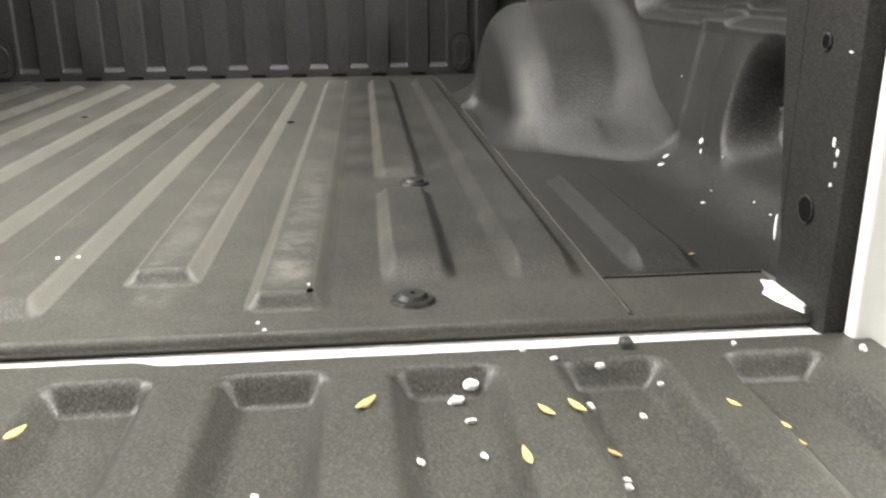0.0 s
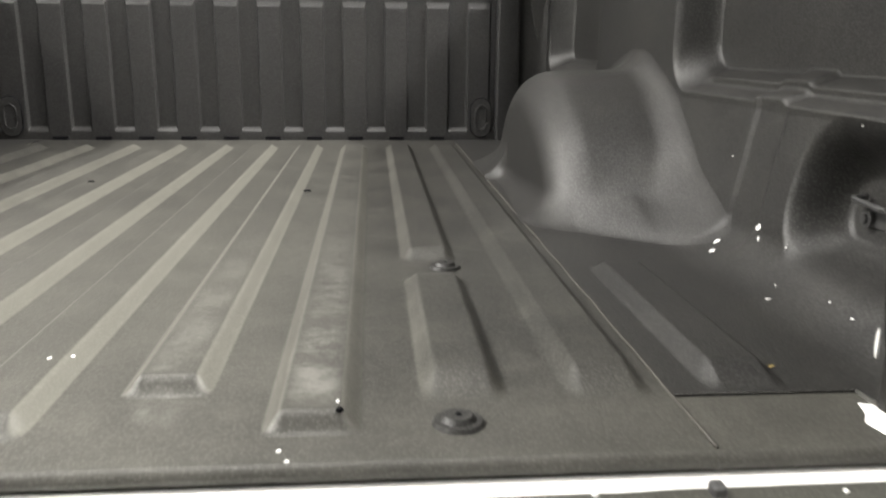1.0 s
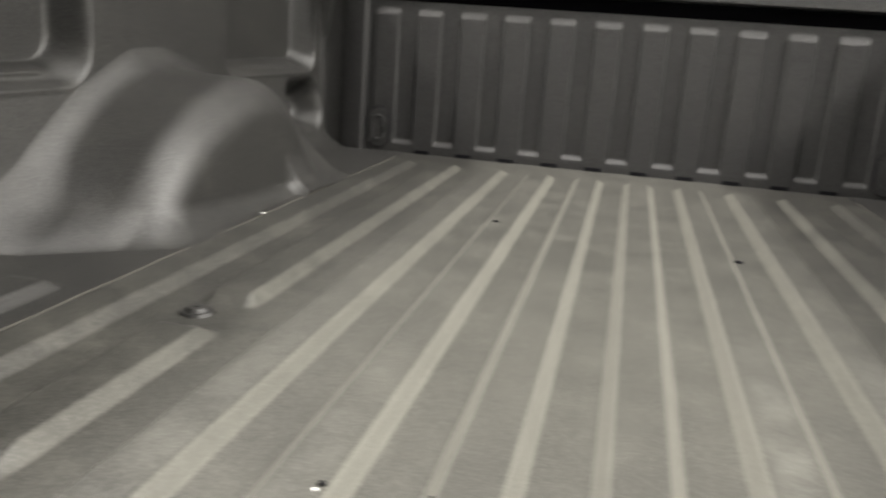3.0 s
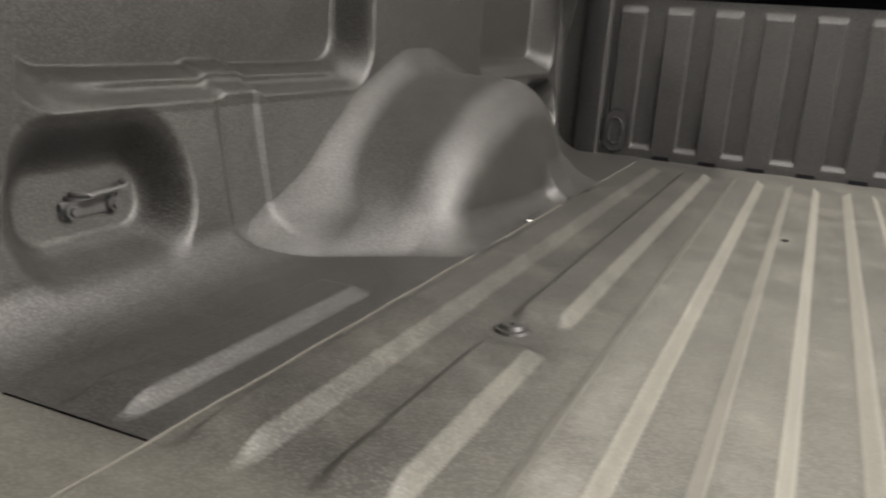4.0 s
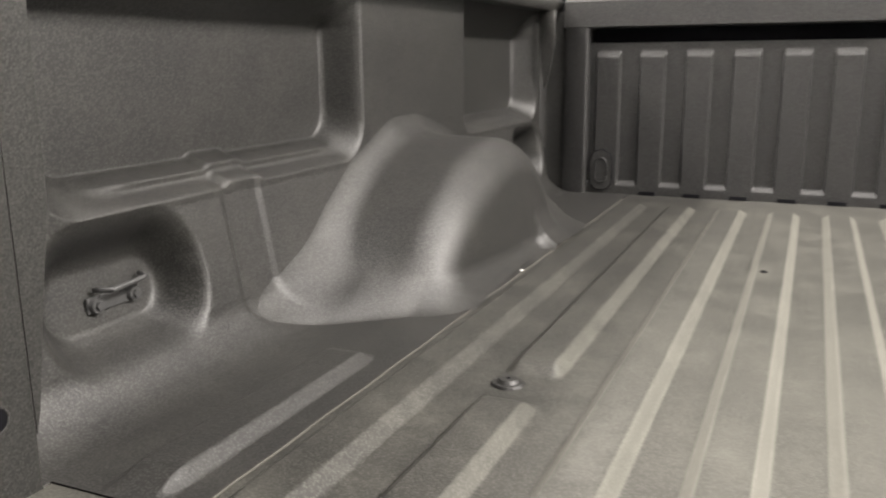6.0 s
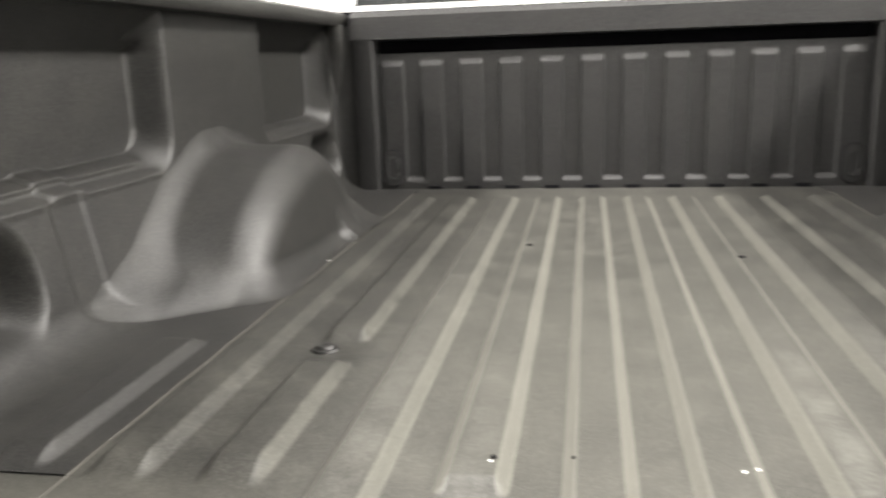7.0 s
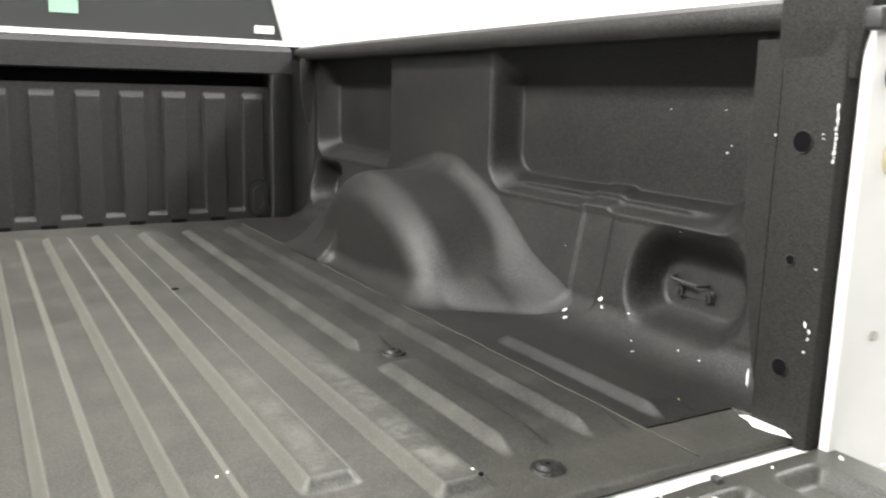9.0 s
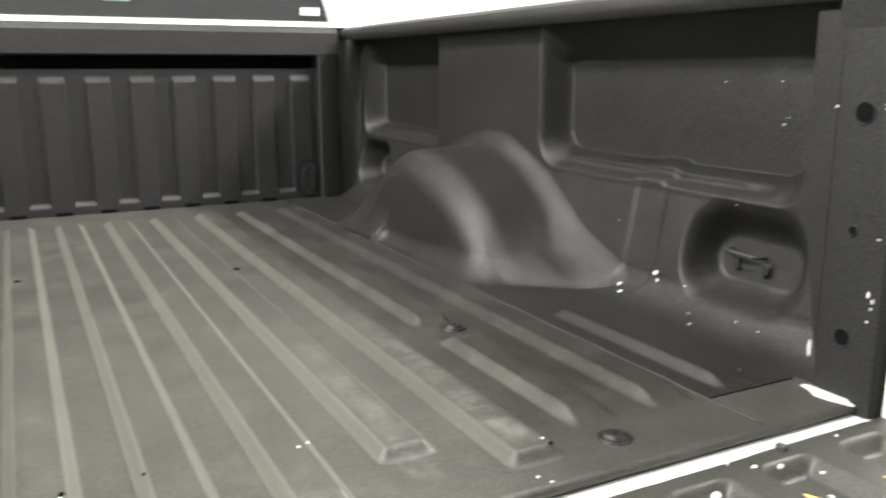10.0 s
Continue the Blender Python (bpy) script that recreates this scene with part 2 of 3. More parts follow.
def rib_profile(x, half, flat):
    return sm((half - np.abs(x)) / (half - flat))


def floor_height(X, Y):
    h = np.zeros_like(X)
    for i in range(10):
        k = i - 4.5
        cx = k * PITCH
        start = 0.052 if abs(k) in (0.5, 2.5) else 0.112 if abs(k) > 2 else 0.124
        start += 0.02 if k < -3 else 0.0
        end = sm((Y - start + (0.0 if abs(k) < 3 else 0.012)) / (0.018 if k in (1.5, 2.5) else 0.03 if abs(k) < 3 else 0.055)) * sm((1.75 - Y) / 0.06)
        if abs(k) == 3.5:
            end = end * (1 - sm((Y - 0.428) / 0.035) * sm((0.562 - Y) / 0.035))
        h = np.maximum(h, 0.0135 * rib_profile(X - cx, 0.0365, 0.0200) * end)
    return h


def rear_lip():
    """Rolled rear edge of floor and corner plates: y, z from the top down."""
    r = 0.008
    lip = [(EDGE - 0.001 - r * math.cos(radians(a)), -r + r * math.sin(radians(a))) for a in np.linspace(90, 0, 9)[1:]]
    return lip + [(EDGE - r, -r - 0.003), (EDGE - r + 0.005, -r - 0.006), (EDGE - r + 0.005, -0.034)]


def build_floor():
    flank = np.array([0, 0.010, 0.0180, 0.0200, 0.0217, 0.0235, 0.0253, 0.0272, 0.0292, 0.0312, 0.0332, 0.0350, 0.0365, 0.0390, 0.047])
    xs = np.unique(np.round(np.concatenate([[-SEAM, SEAM]] + [(i - 4.5) * PITCH + k * flank for i in range(10) for k in (1, -1)]), 5))
    xs = xs[np.abs(xs) <= SEAM]
    ys = np.concatenate([np.linspace(EDGE, 0.2, 60)[:-1], np.linspace(0.2, 1.7, 190)[:-1], np.linspace(1.7, LEN, 40)])
    X, Y = np.meshgrid(xs, ys)
    Z = floor_height(X, Y)
    pts = np.stack([X, Y, Z], -1)
    # rolled rear edge
    lip = rear_lip()
    rows = [np.stack([xs, np.full_like(xs, y), np.full_like(xs, z)], -1) for y, z in lip][::-1]
    pts = np.concatenate([np.stack(rows), pts])
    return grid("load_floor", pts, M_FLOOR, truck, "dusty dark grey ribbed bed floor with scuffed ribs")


build_floor()


def corner_plate(s):
    """Flat plate beside the tail post, in front of the sill."""
    xs = np.linspace(SEAM, 0.724, 24)
    ys = np.linspace(EDGE, 0.106 + post_shift(s) * 0.55, 16)
    X, Y = np.meshgrid(xs, ys)
    pts = np.stack([s * X, Y, np.full_like(X, -0.0005)], -1)
    rows = [np.stack([s * xs, np.full_like(xs, y), np.full_like(xs, z - 0.0005)], -1) for y, z in rear_lip()][::-1]
    grid("corner_plate", np.concatenate([np.stack(rows), pts]), M_FLOOR, truck, flip=s < 0)


def lip_height(y):
    """Height of the ledge under the rear recess, with its small raised notch."""
    return 0.198 + 0.006 * sm((y - 0.512) / 0.016) * sm((0.602 - y) / 0.016)


def wall_x(z):
    """Inner face of the plain side wall: it leans in towards its rounded foot."""
    z = np.asarray(z, dtype=float)
    low = 0.725 + 0.080 * np.sqrt(np.maximum(0.0, 1 - (1 - np.clip(z, 0, 0.055) / 0.055) ** 2))
    return np.where(z < 0.055, low, wall_lean(z))


def wall_lean(z):
    return 0.805 + (WALL - 0.805) * np.clip((z - 0.055) / 0.135, 0, 1)


def between(outer, inner):
    """0 at the outer outline of a pressing, 1 at its inner floor."""
    return np.clip(outer / np.maximum(outer - inner, 1e-5), 0, 1) * (outer > 0)


def soft(t, w=0.16):
    """A straight ramp from 0 to 1 with rounded ends."""
    return (sm(t) * w + t * (1 - w))


def two_lips(t):
    """A lower lip, a hollow behind it and an upper lip."""
    return 0.55 * sm(t / 0.42) + 0.45 * sm((t - 0.60) / 0.40) - 0.06 * sm((t - 0.26) / 0.14) * sm((0.72 - t) / 0.14)


def wall_depth(Y, Z, s):
    """How far the side wall is pressed outwards."""
    Y = Y - skew(s, Y)
    # rear recess: lip, groove and upper lip below, straight slopes round the rest
    zl = lip_height(Y)
    zi = zl + 0.039 + 0.004 * sm((0.31 - Y) / 0.03)
    t = between(rrect(Y, Z - zl, 0.212, 0.897, 0.0, 0.489 - zl, np.where(Z > 0.34, 0.01, 0.065)), rrect(Y, Z - zi, 0.262, 0.875, 0.0, 0.416 - zi, np.where(Z > 0.32, 0.006, 0.045)))
    run = sm((Y - 0.28) / 0.10) * sm((0.880 - Y) / 0.09) * sm((0.27 - Z) / 0.02)
    d = 0.070 * ((1 - run) * soft(t) + run * two_lips(t))
    # front recess
    t2 = between(rrect(Y, Z, 1.360, 1.882, 0.198, 0.489, np.where(Z > 0.34, 0.01, 0.05)), rrect(Y, Z, 1.376, 1.852, 0.232, 0.414, np.where(Z > 0.32, 0.006, 0.03)))
    run2 = sm((Y - 1.46) / 0.03) * sm((1.81 - Y) / 0.03) * sm((0.26 - Z) / 0.02)
    d2 = 0.066 * ((1 - 0.35 * run2) * soft(t2) + 0.35 * run2 * two_lips(t2))
    # tie-down pockets
    t3 = between(rrect(Y, Z, 0.190, 0.447, 0.020, 0.202, 0.080), rrect(Y, Z, 0.254, 0.414, 0.062, 0.126, 0.028))
    t4 = between(rrect(Y, Z, 1.66, 1.895, 0.040, 0.192, 0.06), rrect(Y, Z, 1.695, 1.865, 0.066, 0.130, 0.03))
    return d + d2 + 0.066 * sm(t3) + 0.078 * sm(t4)


def channel(Y, Z, s):
    """Shallow upright channel under the notch, bending forwards over the foot."""
    Y = Y - skew(s, Y)
    bend = 0.035 * (1 - np.clip(Z, 0, 0.06) / 0.06) ** 2
    return 0.0036 * sm((Y - bend - 0.500) / 0.008) * sm((0.588 + bend - Y) / 0.009) * sm((0.212 - Z) / 0.008) * sm((Z - 0.006) / 0.025)


def side_panel(s):
    ys = np.linspace(0.104 + post_shift(s) * 0.55, LEN - 0.002, 440)
    prof = [(x, 0.0) for x in np.linspace(SEAM, 0.725, 110)]
    for a in np.linspace(0, 90, 18)[1:]:
        prof.append((0.725 + 0.080 * math.sin(radians(a)), 0.055 * (1 - math.cos(radians(a)))))
    prof += [(float(wall_x(z)), z) for z in np.concatenate([np.linspace(0.055, 0.19, 46)[1:], np.linspace(0.19, 0.25, 50)[1:], np.linspace(0.25, 0.492, 84)[1:]])]
    prof = np.array(prof)
    P = np.repeat(prof[None], len(ys), 0)
    Y = np.repeat(ys[:, None], len(prof), 1)
    X, Z = P[..., 0] + out(s) * sm((P[..., 0] - 0.69) / 0.05), P[..., 1].copy()
    d = wall_depth(Y, Z, s)
    up = sm((Z - 0.022) / 0.03)
    X = X + d * up
    steep = np.clip(P[..., 1] / 0.055, 0, 1)
    ch = channel(Y, P[..., 1], s) * sm((P[..., 0] - 0.70) / 0.04)
    X = X + ch * steep
    Z = Z - ch * (1 - steep)
    # stub rib on the floor strip
    ahead = 0.0 if s > 0 else 0.028
    rib = 0.0125 * rib_profile(P[..., 0] - 0.639, 0.0365, 0.0200) * sm((Y - 0.100 - ahead) / 0.055) * sm((0.498 + ahead - Y) / 0.03)
    Z = Z + rib + 0.0015
    # the upright wall runs on to the tail post
    Y[0] = np.where(P[0, :, 0] > 0.7225, 0.070 + post_shift(s), Y[0])
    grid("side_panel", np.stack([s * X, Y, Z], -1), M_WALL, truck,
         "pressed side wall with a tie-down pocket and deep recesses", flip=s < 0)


def surface_net(D, xs, ys, zs):
    """Quads along the zero level of a field sampled on a regular lattice."""
    inside = D < 0
    sx, sy, sz = (n - 1 for n in D.shape)
    total = np.zeros((sx, sy, sz, 3))
    count = np.zeros((sx, sy, sz))
    corner = [(i, j, k) for i in (0, 1) for j in (0, 1) for k in (0, 1)]

    def at(A, c):
        return A[c[0]:c[0] + sx, c[1]:c[1] + sy, c[2]:c[2] + sz]

    for a in corner:
        for axis in range(3):
            if a[axis]:
                continue
            b = tuple(1 if m == axis else a[m] for m in range(3))
            da, db = at(D, a), at(D, b)
            cross = at(inside, a) != at(inside, b)
            f = np.where(cross, da / np.where(cross, da - db, 1.0), 0.0)
            for m in range(3):
                total[..., m] += cross * (a[m] + (f if m == axis else 0.0))
            count += cross
    used = count > 0
    index = -np.ones(used.shape, dtype=int)
    index[used] = np.arange(used.sum())
    cells = np.argwhere(used)
    local = total[used] / count[used][:, None]
    step = np.array([xs[1] - xs[0], ys[1] - ys[0], zs[1] - zs[0]])
    verts = np.array([xs[0], ys[0], zs[0]]) + (cells + local) * step
    quads = []
    for axis in range(3):
        u, v = (axis + 1) % 3, (axis + 2) % 3
        lo = [slice(None)] * 3
        hi = [slice(None)] * 3
        lo[axis], hi[axis] = slice(0, -1), slice(1, None)
        change = inside[tuple(lo)] != inside[tuple(hi)]
        for e in np.argwhere(change):
            if e[u] < 1 or e[v] < 1 or e[u] >= used.shape[u] or e[v] >= used.shape[v]:
                continue
            ring = []
            for du, dv in ((-1, -1), (0, -1), (0, 0), (-1, 0)):
                c = e.copy()
                c[u] += du
                c[v] += dv
                ring.append(int(index[tuple(c)]))
            quads.append(ring if inside[tuple(e)] else ring[::-1])
    return verts, quads


def wheel_arch(s):
    """Rounded housing pressed into the bed, flowing into wall and floor by wide fillets."""
    xs, ys, zs = np.arange(0.565, 0.92, 0.005), np.arange(0.46, 1.72, 0.005), np.arange(-0.012, 0.335, 0.005)
    X, Y, Z = np.meshgrid(xs, ys, zs, indexing="ij")
    f = np.clip((X - 0.64) / 0.19, 0, 1) ** (1.0 + 1.4 * sm(Z / 0.15))
    dy = 1.10 - Y
    a = np.where(dy > 0, 0.375 + (0.075 + 0.055 * sm((0.10 - Z) / 0.10)) * f, 0.245 + 0.21 * f)
    h = 0.222 + np.where(dy > 0, 0.018 * sm(dy / 0.1) + 0.006, 0.006) * f
    p = np.where(dy > 0, 1.72 - 0.42 * f, 2.0 - 0.6 * f)
    F = ((np.abs(dy) / a) ** p + (np.abs(Z) / h) ** p) ** (1 / p)
    gy, gz = np.gradient(F, 0.005, axis=1), np.gradient(F, 0.005, axis=2)
    edge = (F - 1) / np.maximum(np.hypot(gy, gz), 1.5)
    dent = 0.0012 * np.sin(23 * Y + 9 * Z) * np.sin(31 * Z + 17 * X + 2)
    R = 0.068
    q1, q2 = edge + R + dent, 0.609 - X + 0.03 * np.clip(Z, 0, 0.2) + R
    drum = np.minimum(np.maximum(q1, q2), 0) + np.hypot(np.maximum(q1, 0), np.maximum(q2, 0)) - R
    # free distance to floor and side wall with its rounded foot
    away = wall_lean(Z) + out(s) + wall_depth(Y, Z, s) * sm((Z - 0.022) / 0.03) + channel(Y, Z, s) - X
    u, v = np.maximum(0.055 - Z, 0) / 0.055, np.maximum(0.080 - away, 0) / 0.080
    foot = (1 - np.hypot(u, v)) * (u * 0.055 + v * 0.080) / np.maximum(u + v, 1e-6)
    base = np.where((u > 0) & (v > 0), foot, np.minimum(Z, away))
    # round fillets: wide towards the wall, widest at the tail, narrow along the floor
    b = base + 0.001
    k = 0.032 + 0.012 * sm((X - 0.66) / 0.08) + 0.030 * sm((0.13 - Z) / 0.13) * sm(dy / 0.38)
    D = np.maximum(k, np.minimum(drum, b)) - np.hypot(np.maximum(k - drum, 0), np.maximum(k - b, 0))
    # sloping web that closes the front end down to the floor seam
    ex, ey, ez = X - 0.606, Y - 1.452, Z - 0.006
    slope = -0.69 * (ex + 0.012) + 0.08 * (ey + 0.08) + 0.72 * ez
    drop = -0.322 * ex + 0.828 * ey + 0.46 * ez
    web = np.maximum(np.maximum(slope, drop), np.maximum(1.20 - Y, Z - 0.13))
    k = 0.030
    D = np.maximum(k, np.minimum(D, web)) - np.hypot(np.maximum(k - D, 0), np.maximum(k - web, 0))
    verts, quads = surface_net(D, xs, ys, zs)
    # keep what stands proud of floor and wall
    at = [np.clip(((verts[:, m] - g[0]) / 0.005 + 0.5).astype(int), 0, len(g) - 1) for m, g in enumerate((xs, ys, zs))]
    proud = (b - D)[at[0], at[1], at[2]] > 0.0002
    keep = [q for q in quads if proud[q].any()]
    ids = sorted({i for q in keep for i in q})
    new_id = {i: n for n, i in enumerate(ids)}
    pts = verts[ids]
    pts[:, 0] *= s
    faces = [[new_id[i] for i in (q if s > 0 else q[::-1])] for q in keep]
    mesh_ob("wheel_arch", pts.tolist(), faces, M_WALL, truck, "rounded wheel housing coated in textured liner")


def post_shift(s):
    return 0.0 if s > 0 else 0.050


def tail_post(s):
    bm = bmesh.new()
    b = 0.073 + post_shift(s)
    outline = [(x, y) for x, y in ((0.735, b), (0.7232, b), (0.722, b - 0.0012), (0.722, -0.001), (0.725, -0.007), (0.735, -0.011), (0.89, -0.016), (0.89, b))]
    prism(bm, outline, "z", -0.02, 0.50)
    if s < 0:
        bmesh.ops.scale(bm, vec=(-1, 1, 1), verts=bm.verts)
    flange = bmesh.new()
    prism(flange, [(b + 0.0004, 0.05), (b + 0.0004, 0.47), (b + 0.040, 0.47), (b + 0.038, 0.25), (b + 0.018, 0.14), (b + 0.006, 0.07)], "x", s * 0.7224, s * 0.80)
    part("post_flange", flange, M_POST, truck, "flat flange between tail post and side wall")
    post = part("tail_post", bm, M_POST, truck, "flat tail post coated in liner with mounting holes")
    for z, r in ((0.352, 0.0130), (0.212, 0.0062), (0.078, 0.0112)):
        bm = bmesh.new()
        cone(bm, pose(s * 0.7215, 0.036 + post_shift(s), z, 0, 90, 0), r, r, 0.002, 28)
        part("hole", bm, M_BLACK, post, "dark round hole")
        pts = [(s * 0.7212, 0.036 + post_shift(s) + r * math.cos(t), z + r * math.sin(t)) for t in np.linspace(0, 2 * math.pi, 29)]
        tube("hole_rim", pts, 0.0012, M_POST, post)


def bed_rail(s):
    """Rolled top rail with an overhanging inner edge."""
    section = [(0.786, 0.487), (0.781, 0.492), (0.778, 0.510), (0.783, 0.520), (0.81, 0.530), (0.86, 0.536), (0.90, 0.532), (0.915, 0.515),
           (0.915, 0.47), (0.905, 0.47), (0.90, 0.488), (0.83, 0.487)]
    bm = bmesh.new()
    prism(bm, [(x + out(s), z) for x, z in section], "y", 0.0, LEN + 0.04)
    if s < 0:
        bmesh.ops.scale(bm, vec=(-1, 1, 1), verts=bm.verts)
    part("bed_rail", bm, M_WALL, truck, "rolled top rail coated in liner")


def outer_side(s):
    """White outer skin of the bed side and the end face beside the tailgate."""
    bm = bmesh.new()
    box(bm, 0.932, 1.0, 0.0, LEN + 0.05, -0.42, 0.515, 0.02)
    if s < 0:
        bmesh.ops.scale(bm, vec=(-1, 1, 1), verts=bm.verts)
    part("outer_panel", bm, M_WHITE, truck, "white painted outer bed side")
    bm = bmesh.new()
    box(bm, 0.735, 0.98, -0.031, -0.017, -0.30, 0.505, 0.004)
    if s < 0:
        bmesh.ops.scale(bm, vec=(-1, 1, 1), verts=bm.verts)
    part("end_face", bm, M_WHITE, truck, "white painted end face beside the tailgate opening")


for s in (1, -1):
    corner_plate(s)
    side_panel(s)
    wheel_arch(s)
    tail_post(s)
    bed_rail(s)
    outer_side(s)
    # sealer along the floor seam
    tube("seam_bead", [(s * SEAM, y, 0.0008 + 0.0005 * math.sin(y * 40)) for y in np.linspace(EDGE, 1.82, 80)], 0.0014, M_BEAD, truck)
    tube("seam_bead", [(s * (SEAM + (0.725 - SEAM) * t), 0.105 + post_shift(s) * 0.55, 0.0) for t in np.linspace(0, 1, 12)], 0.0009, M_BLACK, truck)


# ---- bulkhead ----
def bulkhead():
    xs = np.linspace(-0.70, 0.70, 1100)
    zs = np.concatenate([np.linspace(-0.01, 0.06, 26)[:-1], np.linspace(0.06, 0.34, 20)[:-1], np.linspace(0.34, 0.402, 26)])
    X, Z = np.meshgrid(xs, zs)
    proud = np.zeros_like(X)
    for i in range(12):
        cx = (i - 5.5) * PITCH
        proud = np.maximum(proud, rib_profile(X - cx, 0.0345, 0.0300))
    proud = proud * sm((0.385 - Z) / 0.022)
    hollow = sm((Z - 0.022) / 0.016)
    side = sm((0.69 - np.abs(X)) / 0.01)
    Y = LEN + 0.010 - 0.010 * np.maximum(proud * side, 1 - hollow)
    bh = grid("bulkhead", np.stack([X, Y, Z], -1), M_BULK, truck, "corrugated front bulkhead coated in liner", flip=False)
    # solid black blocks stand in for the shaded slot openings
    for i in range(10):
        cx = (i - 4.5) * PITCH
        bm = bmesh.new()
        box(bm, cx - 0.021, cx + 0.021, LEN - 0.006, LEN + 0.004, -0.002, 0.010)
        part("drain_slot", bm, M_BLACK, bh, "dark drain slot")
    # header with an undercut, and corner posts
    bm = bmesh.new()
    prism(bm, [(LEN - 0.014, 0.440), (LEN - 0.018, 0.444), (LEN - 0.017, 0.508), (LEN - 0.004, 0.523), (LEN + 0.06, 0.527), (LEN + 0.06, 0.440), (LEN + 0.03, 0.440)], "x", -0.758, 0.758)
    part("header", bm, M_BULK, bh, "smooth overhanging header rail")
    for s in (1, -1):
        bm = bmesh.new()
        prism(bm, [(0.690, LEN + 0.010), (0.692, LEN - 0.012), (0.697, LEN - 0.0172), (0.748, LEN - 0.0172), (0.756, LEN - 0.012), (0.760, LEN + 0.05), (0.690, LEN + 0.05)], "z", -0.005, 0.470)
        if s < 0:
            bmesh.ops.scale(bm, vec=(-1, 1, 1), verts=bm.verts)
        part("corner_post", bm, M_BULK, bh, "smooth corner post")
        # rounded corner where post and header meet
        bm = bmesh.new()
        arc = [(0.700, 0.395)] + [(0.700 - 0.03 + 0.03 * math.cos(t), 0.412 + 0.03 * math.sin(t)) for t in np.linspace(0, math.pi / 2, 8)] + [(0.705, 0.445), (0.705, 0.395)]
        prism(bm, arc, "y", LEN - 0.014, LEN + 0.04)
        if s < 0:
            bmesh.ops.scale(bm, vec=(-1, 1, 1), verts=bm.verts)
        part("corner_gusset", bm, M_BULK, bh)
        bm = bmesh.new()
        prism(bm, [(0.750, LEN + 0.045), (0.80, LEN + 0.03), (0.835, LEN - 0.004), (0.94, LEN - 0.004), (0.94, LEN + 0.055), (0.750, LEN + 0.055)], "z", -0.01, 0.489)
        if s < 0:
            bmesh.ops.scale(bm, vec=(-1, 1, 1), verts=bm.verts)
        part("corner_filler", bm, M_WALL, bh)
        # oval plug
        outer = [(s * 0.650 + 0.029 * u, LEN - 0.003, 0.065 + v) for u, v in
                 [(math.cos(t), 0.030 * math.sin(t) + (0.024 if math.sin(t) > 0 else -0.024)) for t in np.linspace(0, 2 * math.pi, 33)]]
        bm = bmesh.new()
        face = [bm.verts.new((x, LEN - 0.002, z)) for x, _, z in outer[:-1]]
        bm.faces.new(face)
        ext = bmesh.ops.extrude_face_region(bm, geom=list(bm.faces))
        bmesh.ops.translate(bm, vec=(0, -0.007, 0), verts=[v for v in ext["geom"] if isinstance(v, bmesh.types.BMVert)])
        plug = part("oval_plug", bm, M_BULK, bh, "oval plug")
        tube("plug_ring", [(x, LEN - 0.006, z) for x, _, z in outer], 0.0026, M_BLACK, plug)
        tube("plug_groove", [(s * 0.650 + (x - s * 0.650) * 0.55, LEN - 0.010, 0.065 + (z - 0.065) * 0.62) for x, _, z in outer], 0.0022, M_BULK, plug)
    # black sheet added behind the gap under the header as its shade
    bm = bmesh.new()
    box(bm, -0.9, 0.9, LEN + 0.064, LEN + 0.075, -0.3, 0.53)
    part("gap_shade_sheet", bm, M_BLACK, bh)


bulkhead()


def corner_strip(s):
    bm = bmesh.new()
    prism(bm, [(0.774, 0.489), (0.776, 0.40), (0.788, 0.33), (0.800, 0.282), (0.812, 0.33), (0.818, 0.40), (0.820, 0.489)], "y", LEN - 0.048, LEN - 0.040)
    bmesh.ops.bevel(bm, geom=list(bm.edges), offset=0.002, segments=2, profile=0.5, affect="EDGES")
    if s < 0:
        bmesh.ops.scale(bm, vec=(-1, 1, 1), verts=bm.verts)
    part("corner_strip", bm, M_WALL, truck, "narrow flange at the front corner")


for s in (1, -1):
    corner_strip(s)


# ---- sill, tailgate ----
def sill():
    bm = bmesh.new()
    prism(bm, [(0.012, -0.0150), (-0.020, -0.0155), (-0.026, -0.021), (-0.026, -0.12), (0.012, -0.12)], "x", -0.735, 0.735)
    part("rear_sill", bm, M_WHITE, truck, "white painted rear sill below the bed floor")


sill()


def gate_dip(X, Y):
    """Pressed panels of the gate, 1 on their floors."""
    dep = np.zeros_like(X)
    for i in range(6):
        for s in (1, -1):
            cx = s * (0.047 + 0.1225 * i)
            dep = np.maximum(dep, sm(rrect(X, Y, cx - 0.042, cx + 0.042, -0.50, -0.040, 0.018) / 0.019))
    return dep


def gate_z(x, y):
    return -0.009 - 0.020 * float(gate_dip(np.array(x), np.array(y)))


